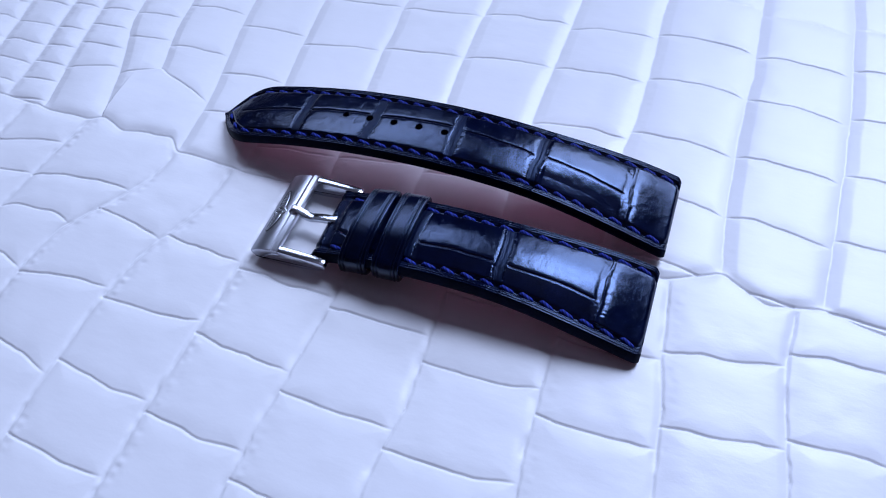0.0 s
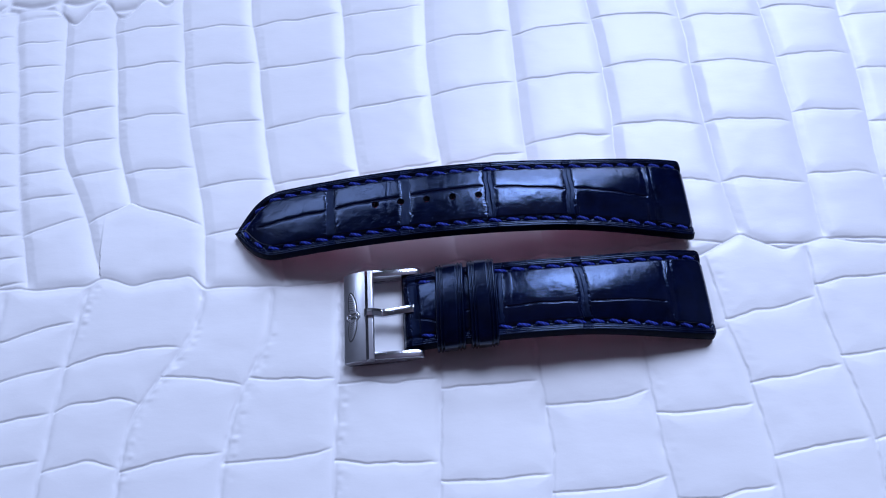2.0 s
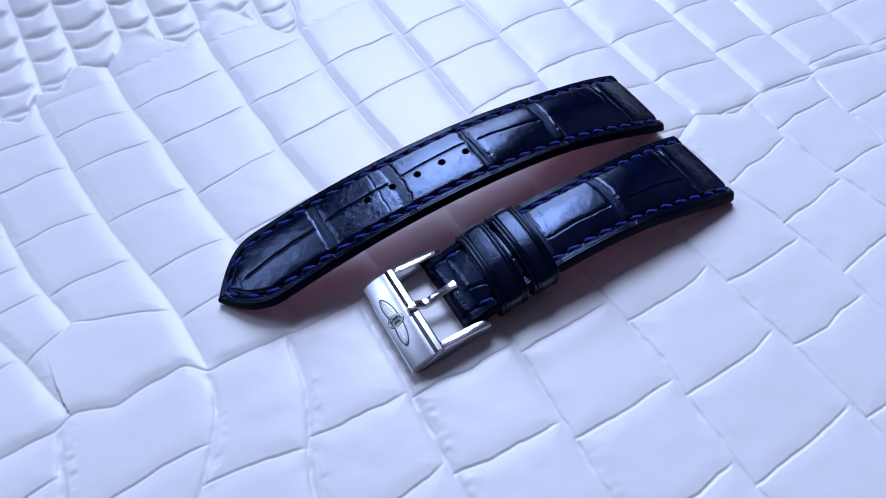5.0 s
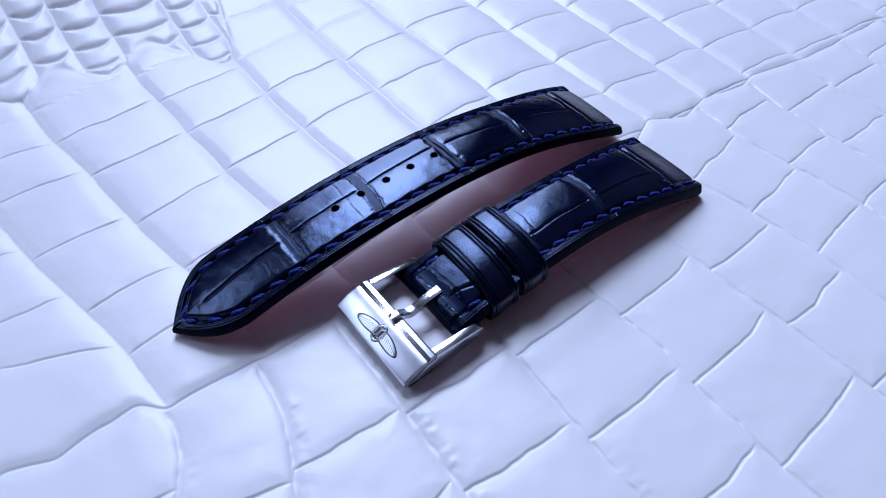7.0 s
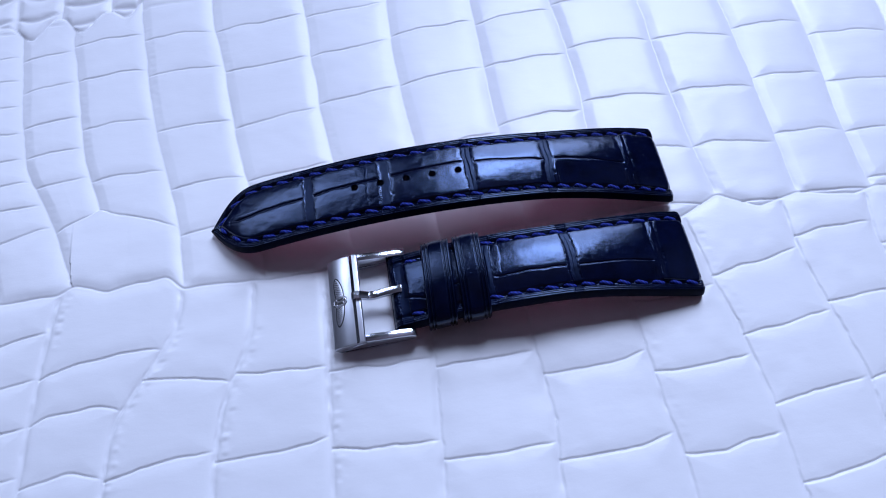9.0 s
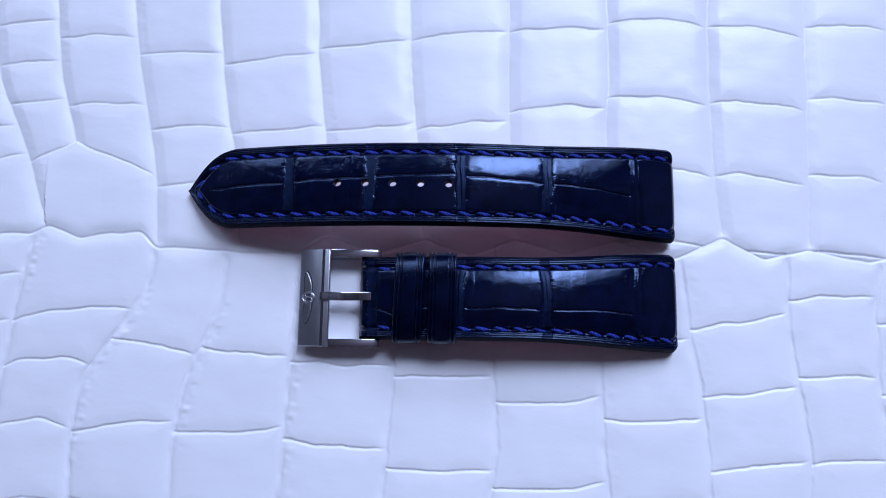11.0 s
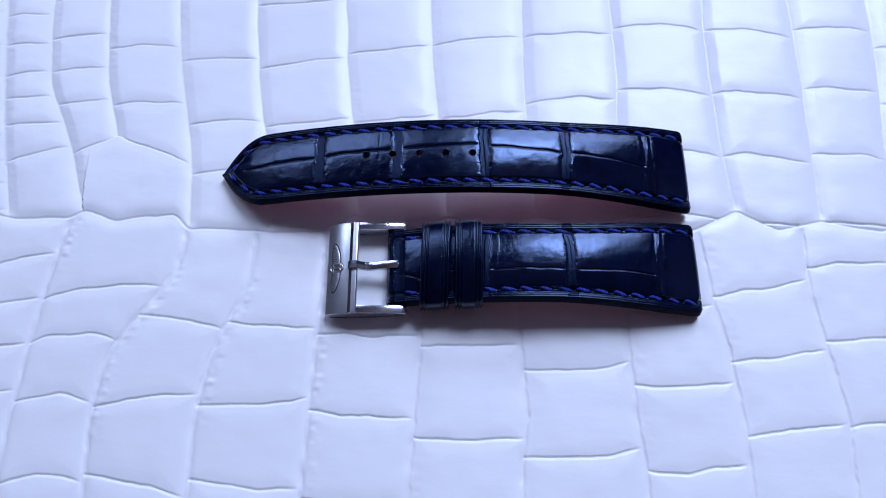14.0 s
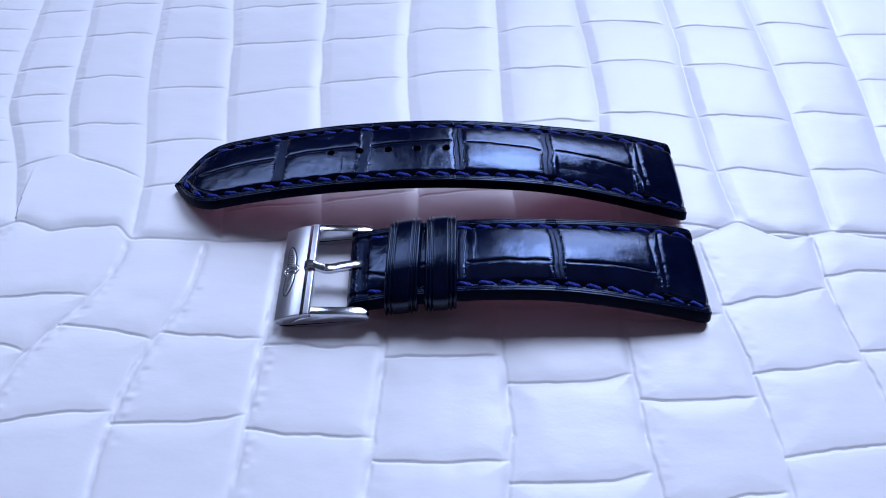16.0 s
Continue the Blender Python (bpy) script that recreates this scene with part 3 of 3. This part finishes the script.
LONG = Strap(-57.2, 60.4, 34.6, 9.35, 11.0, (5.5, 13.9, -57.2, 3.1, 60.4, 4.1), (-30.7, -11.7, 9.1, 29.0, 50.0),
             ((-50.0, -0.6, -32.2, 0.3, 0), (-29.2, 0.5, -13.2, 1.2, 0), (-10.2, 1.4, 7.6, 1.9, 0), (10.6, 1.3, 27.5, 0.2, 0), (30.6, 0.3, 48.6, -1.4, 0.1)), 13.5, 40, 2.1, (0, 0, 0.018, 0, -0.01, -0.075), (0.35, 0.32, 0.32, 0.72, 0.98, 0.5), ((-51.6, -3.6, 3.6), (-16.2, -6.6, 6.6)))
SHORT = Strap(-14.2, 60.3, 8.9, 9.25, 11.1, (19.0, 10.2, -14.2, 5.0, 60.3, 3.7), (-11.0, 9.0, 28.7, 50.2),
              ((-10.7, -2.5, -5.6, -4.0, 0.05), (-5.0, -2.4, 7.0, -2.6, 0.09), (10.5, -2.5, 27.0, -2.7, 0.09), (30.4, -2.6, 48.7, -3.0, 0.09)), 0, 80, 3.0, (0, 0, 0.035, -0.01, -0.075), (0.5, 0.5, 0.85, 1.0, 0.5), ((12.4, -2.0, 6.4),))
HOLES = tuple((-19.1 + 6.38 * k, 34.55 - 0.08 * k) for k in range(5))

long_strap = build_strap(LONG, "pointed black alligator leather watch strap, blue stitching, five holes")
verts, faces = strap_shell(LONG, True)
link("upper_leather", painted(drilled(from_arrays("upper_leather", verts, faces, LEATHER), HOLES, 0, 20, 0.88), LONG), long_strap)
verts, faces = strap_shell(LONG, False, 0.45, 12, 2.0)
link("lining", drilled(from_arrays("lining", verts, faces, LINING), HOLES, 0, 20, 0.88), long_strap, "red-brown leather lining")
sew(LONG, long_strap, -56, 57.2, 4.3)

short_strap = build_strap(SHORT, "short black alligator leather watch strap, blue stitching, steel buckle")
verts, faces = strap_shell(SHORT, True)
link("upper_leather", painted(from_arrays("upper_leather", verts, faces, LEATHER), SHORT), short_strap)
verts, faces = strap_shell(SHORT, False, 0.45, 12, 2.0)
link("lining", from_arrays("lining", verts, faces, LINING), short_strap, "red-brown leather lining")
sew(SHORT, short_strap, 9.6, 57.2, 4.3)
for y in (6.6, -6.8):
    ob = new("stitch", STITCH)
    ob.parent = short_strap
    ob.matrix_basis = pose(-8.3 * MM, (SHORT.yc + y) * MM, (float(SHORT.top(-8.3, y)) + 0.2) * MM, 0, -14, -8)


def keeper(x0, x1, lift, tilt, seed):
    """A leather loop round the short strap, with two creased lines along its face."""
    mid = (x0 + x1) / 2
    top = float(SHORT.edge(mid)) + 1.45 + lift
    low = float(SHORT.bottom(mid)) - 2.6
    half = float(SHORT.width(mid)) + 0.85
    ring = []
    count = 96
    ry, rz = half, (top - low) / 2
    for k in range(count):
        a = 2 * math.pi * k / count
        c, s = math.cos(a), math.sin(a)
        p = 0.42
        y = ry * math.copysign(abs(c) ** p, c)
        z = rz * math.copysign(abs(s) ** p, s)
        if s > 0:
            # level over the back half, bent down over the front edge
            z += 0.6 * max(0.0, 1 - (y / ry) ** 2) - 1.0 * float(step(-y, 1.5, 10.5)) ** 0.9
        ring.append((y, z, c, s))
    xs = np.linspace(-1, 1, 69)
    hw = (x1 - x0) / 2
    slope = float(SHORT.edge(mid + 1) - SHORT.edge(mid - 1)) / 2
    verts, faces = [], []
    outer = []
    for u in xs:
        e = (1 - abs(u)) * hw
        relief = 0.40 * min(1.0, e / 0.35) ** 0.5 - 0.42 * math.exp(-((e - 0.80) / 0.17) ** 2) + 0.10 * math.exp(-((e - 1.18) / 0.2) ** 2) - 0.34 * math.exp(-((e - 1.58) / 0.15) ** 2)
        outer.append((u * hw, relief))
    loops = [(u, r) for u, r in outer] + [(u, -0.75) for u, _ in outer[::-1]]
    for k, (y, z, c, s) in enumerate(ring):
        ny, nz = c * abs(c) ** 1.2, s * abs(s) ** 0.3
        n = math.hypot(ny, nz) or 1
        for u, r in loops:
            wob = 0.11 * float(lattice(u * 0.25, k * 0.12, 1.0, seed))
            yy, zz = y + ny / n * (r + wob), z + nz / n * (r + wob)
            xx = mid + u + tilt * yy * 0.02
            verts.append((xx * MM, (SHORT.yc + yy) * MM, ((top + low) / 2 + zz + slope * u) * MM))
    m = len(loops)
    for k in range(count):
        for j in range(m):
            faces.append((k * m + j, k * m + (j + 1) % m, ((k + 1) % count) * m + (j + 1) % m, ((k + 1) % count) * m + j))
    me = from_arrays("keeper_loop", verts, faces, KEEPER)
    return link("keeper_loop", me, short_strap, "black leather keeper loop with two creased lines")


keeper(-5.9, 0.9, 0.25, 1.6, 201)
keeper(2.0, 8.5, 0.1, 0.4, 202)


# ---- the steel pin buckle ----
def ngon_prism(bm, outline, y0, y1):
    """A solid from an outline of (x, z) in mm, drawn out from y0 to y1."""
    a = [bm.verts.new((x * MM, y0 * MM, z * MM)) for x, z in outline]
    b = [bm.verts.new((x * MM, y1 * MM, z * MM)) for x, z in outline]
    n = len(outline)
    bm.faces.new(a)
    bm.faces.new(b[::-1])
    for i in range(n):
        bm.faces.new((a[i], b[i], b[(i + 1) % n], a[(i + 1) % n]))
    return bm


def rounded(bm, width, segments=2, angle=25):
    bm.normal_update()
    bmesh.ops.recalc_face_normals(bm, faces=bm.faces)
    sharp = [e for e in bm.edges if len(e.link_faces) == 2 and e.calc_face_angle(0) > radians(angle)]
    bmesh.ops.bevel(bm, geom=sharp, offset=width * MM, segments=segments, affect="EDGES", profile=0.6)
    return bm


def flat_smooth(ob, angle=24):
    """Smooth faces with sharp edges kept."""
    me = ob.data
    bm = bmesh.new()
    bm.from_mesh(me)
    for e in bm.edges:
        e.smooth = len(e.link_faces) == 2 and e.calc_face_angle(0) < radians(angle)
    bm.to_mesh(me)
    bm.free()
    return ob


BY0, BY1, ARM = -2.5, 20.3, 1.85
FACE_LOW, FACE_HIGH, LIP = (-28.6, 2.9), (-23.15, 5.18), (-22.4, 5.72)


def face(t):
    """The rounded upper face of the buckle's plate, t from its lip (0) to its low edge (1): x and z."""
    return FACE_HIGH[0] + (FACE_LOW[0] - FACE_HIGH[0]) * t, FACE_HIGH[1] + (FACE_LOW[1] - FACE_HIGH[1]) * t**1.65


def build_buckle():
    under = [(-28.0, 1.15), (-27.0, 0.88), (-25.9, 1.48), (-22.9, 3.98), (-21.08, 4.18)]
    plate = [(-28.75, 2.4), (-28.6, 1.8), (-28.1, 1.2), (-27.0, 0.9), (-25.9, 1.5), (-22.9, 4.0), (-21.1, 4.2), (-21.1, 5.55), (-21.25, 5.72), LIP, FACE_HIGH]
    arc = [face(t) for t in np.linspace(0.06, 0.94, 15)]
    plate += arc + [FACE_LOW]
    bm = rounded(ngon_prism(bmesh.new(), plate, BY0, BY1), 0.3, 3, 40)
    buckle = flat_smooth(part("buckle", bm, STEEL, short_strap, "brushed steel pin buckle with winged emblem"))
    # the bevel between lip and face is polished
    buckle.data.materials.append(POLISHED)
    for p in buckle.data.polygons:
        if p.normal.z > 0.4 and FACE_HIGH[0] < p.center.x / MM < LIP[0]:
            p.material_index = 1
    side = [(-27.9, 0.9), (-26.6, 0.42), (-24.5, 0.18), (-20, 0.3), (-15.5, 1.0), (-11.6, 2.0), (-9.8, 2.9), (-9.2, 3.9), (-9.6, 4.9), (-10.8, 5.25), (-16, 5.35), (-21.06, 5.5)]
    for y0, y1 in ((BY0, BY0 + ARM), (BY1 - ARM, BY1)):
        bm = rounded(ngon_prism(bmesh.new(), side + under[::-1], y0, y1), 0.2)
        flat_smooth(part("arm", bm, POLISHED, buckle, "polished side arm of the buckle"))
    # the pin, bent over the plate's edge and lying on the leather
    path = [(-23.3, 6.15), (-22.6, 6.55), (-21.4, 6.5), (-20.4, 5.85), (-19.2, 5.1), (-18.1, 5.0), (-17.0, 5.35), (-15.8, 5.75), (-13.6, 6.2), (-11.3, 6.6)]
    under = [(x, z - 1.15) for x, z in path[::-1]]
    bm = rounded(ngon_prism(bmesh.new(), path + under, 8.2, 10.15), 0.18, 2, 50)
    flat_smooth(part("tongue", bm, POLISHED, buckle, "polished steel buckle tongue"))
    bm = bmesh.new()
    bmesh.ops.create_cone(bm, cap_ends=True, segments=16, radius1=0.9 * MM, radius2=0.9 * MM, depth=(BY1 - BY0 - ARM) * MM,
                          matrix=pose(-12.0 * MM, (BY0 + BY1) / 2 * MM, 3.6 * MM, 90, 0, 0))
    part("spring_bar", bm, STEEL, buckle)
    return buckle


def on_face(v, a, lift):
    """A place on the sloping face of the buckle: v from -1 (low) to 1 (high) across it, a in mm along it."""
    x, z = face(0.415 - 0.585 * v)
    n = Vector((-(FACE_HIGH[1] - FACE_LOW[1]), 0, FACE_HIGH[0] - FACE_LOW[0])).normalized()
    return Vector((x, 8.9 + a, z)) + n * lift


def ribbon(bm, points, width, lift0, lift1):
    """A raised band along points (v, a) of the face."""
    rows = []
    for i, (v, a) in enumerate(points):
        p, q = points[max(i - 1, 0)], points[min(i + 1, len(points) - 1)]
        dv, da = (q[0] - p[0]) * 3.0, q[1] - p[1]
        n = math.hypot(dv, da) or 1
        ov, oa = -da / n * width / 2 / 3.0, dv / n * width / 2
        rows.append([bm.verts.new(on_face(v + s * ov, a + s * oa, h) * MM) for s, h in ((-1, lift0), (-0.6, lift1), (0.6, lift1), (1, lift0))])
    for r, s in zip(rows, rows[1:]):
        for k in range(3):
            bm.faces.new((r[k], r[k + 1], s[k + 1], s[k]))


def wing_edges(t):
    """The upper and the lower edge of a wing, t from its root (0) to its tip (1)."""
    mid = -0.26 - 0.20 * t
    return mid + 0.36 * math.sin(math.pi * (0.24 + 0.76 * t)) ** 0.55, mid - 0.29 * math.sin(math.pi * (0.28 + 0.72 * t)) ** 0.5


def leaf(bm, side, size, lift, ridge=0.0):
    """One leaf-shaped wing on the face."""
    rows = []
    for t in np.linspace(0, 1, 18):
        up, down = wing_edges(t)
        mid = (up + down) / 2
        up, down = mid + (up - mid) * size, mid + (down - mid) * size
        a = side * (3.4 + (5.6 * t - 2.8) * (0.4 + 0.6 * size))
        rows.append([bm.verts.new(on_face(v, a, lift + h * ridge) * MM) for v, h in zip((up, (up + mid) / 2, mid, (mid + down) / 2, down), (0, 0.8, 1, 0.8, 0))])
    for r, q in zip(rows, rows[1:]):
        for k in range(4):
            bm.faces.new((r[k], r[k + 1], q[k + 1], q[k]))
    return bm


def build_emblem(buckle):
    # the dark leaves and lines paint the shade round wings and feathers
    for side in (1, -1):
        part("emblem_ground", leaf(bmesh.new(), side, 1.14, 0.04), SHADED, buckle, "dark ground of the emblem, drawn as its shade")
        part("wing", leaf(bmesh.new(), side, 0.88, 0.08, 0.03), STEEL, buckle, "raised steel wing of the emblem")
        # the arm of the wing along its upper edge, and feathers that hang from it
        bm = bmesh.new()
        ribbon(bm, [((wing_edges(t)[0] - 0.09), side * (0.8 + 5.2 * t)) for t in np.linspace(0, 0.96, 12)], 0.18, 0.06, 0.15)
        part("wing_arm", bm, STEEL, buckle)
        for f in range(9):
            t = 0.10 + 0.092 * f
            up, down = wing_edges(t)
            down = wing_edges(min(t + 0.10, 1.0))[1]
            bm = bmesh.new()
            ribbon(bm, [(up - 0.18, side * (0.8 + 5.2 * t)), ((up + down) / 2, side * (0.8 + 5.2 * (t + 0.05))), (down + 0.06, side * (0.8 + 5.2 * (t + 0.09)))], 0.12, 0.11, 0.13)
            part("feather_line", bm, SHADED, buckle, "dark line drawn as shade between feathers")
    bm = bmesh.new()
    ribbon(bm, [(-0.26 + 0.30 * math.sin(a), 0.82 * math.cos(a)) for a in np.linspace(0, 2 * math.pi, 24)], 1.6, 0.03, 0.05)
    part("emblem_outline", bm, SHADED, buckle, "dark outline of the emblem, drawn as shade")
    bm = bmesh.new()
    ribbon(bm, [(-0.26 + 0.46 * math.sin(a), 1.36 * math.cos(a)) for a in np.linspace(0, 2 * math.pi, 24)], 0.24, 0.05, 0.18)
    for side in (-0.5, 0.5):
        ribbon(bm, [(-0.24 + 0.29 * math.sin(a), side * 1.15 + 0.48 * math.cos(a)) for a in np.linspace(0, 2 * math.pi, 16)], 0.24, 0.05, 0.2)
    ribbon(bm, [(-0.86, 0), (0.26, 0)], 0.26, 0.05, 0.22)
    ribbon(bm, [(-0.74, -0.5), (-0.84, 0), (-0.74, 0.5)], 0.2, 0.05, 0.18)
    ribbon(bm, [(0.04, -0.95), (0.30, 0), (0.04, 0.95)], 0.2, 0.05, 0.18)
    part("emblem_badge", bm, STEEL, buckle, "raised round badge of the emblem")


build_emblem(build_buckle())
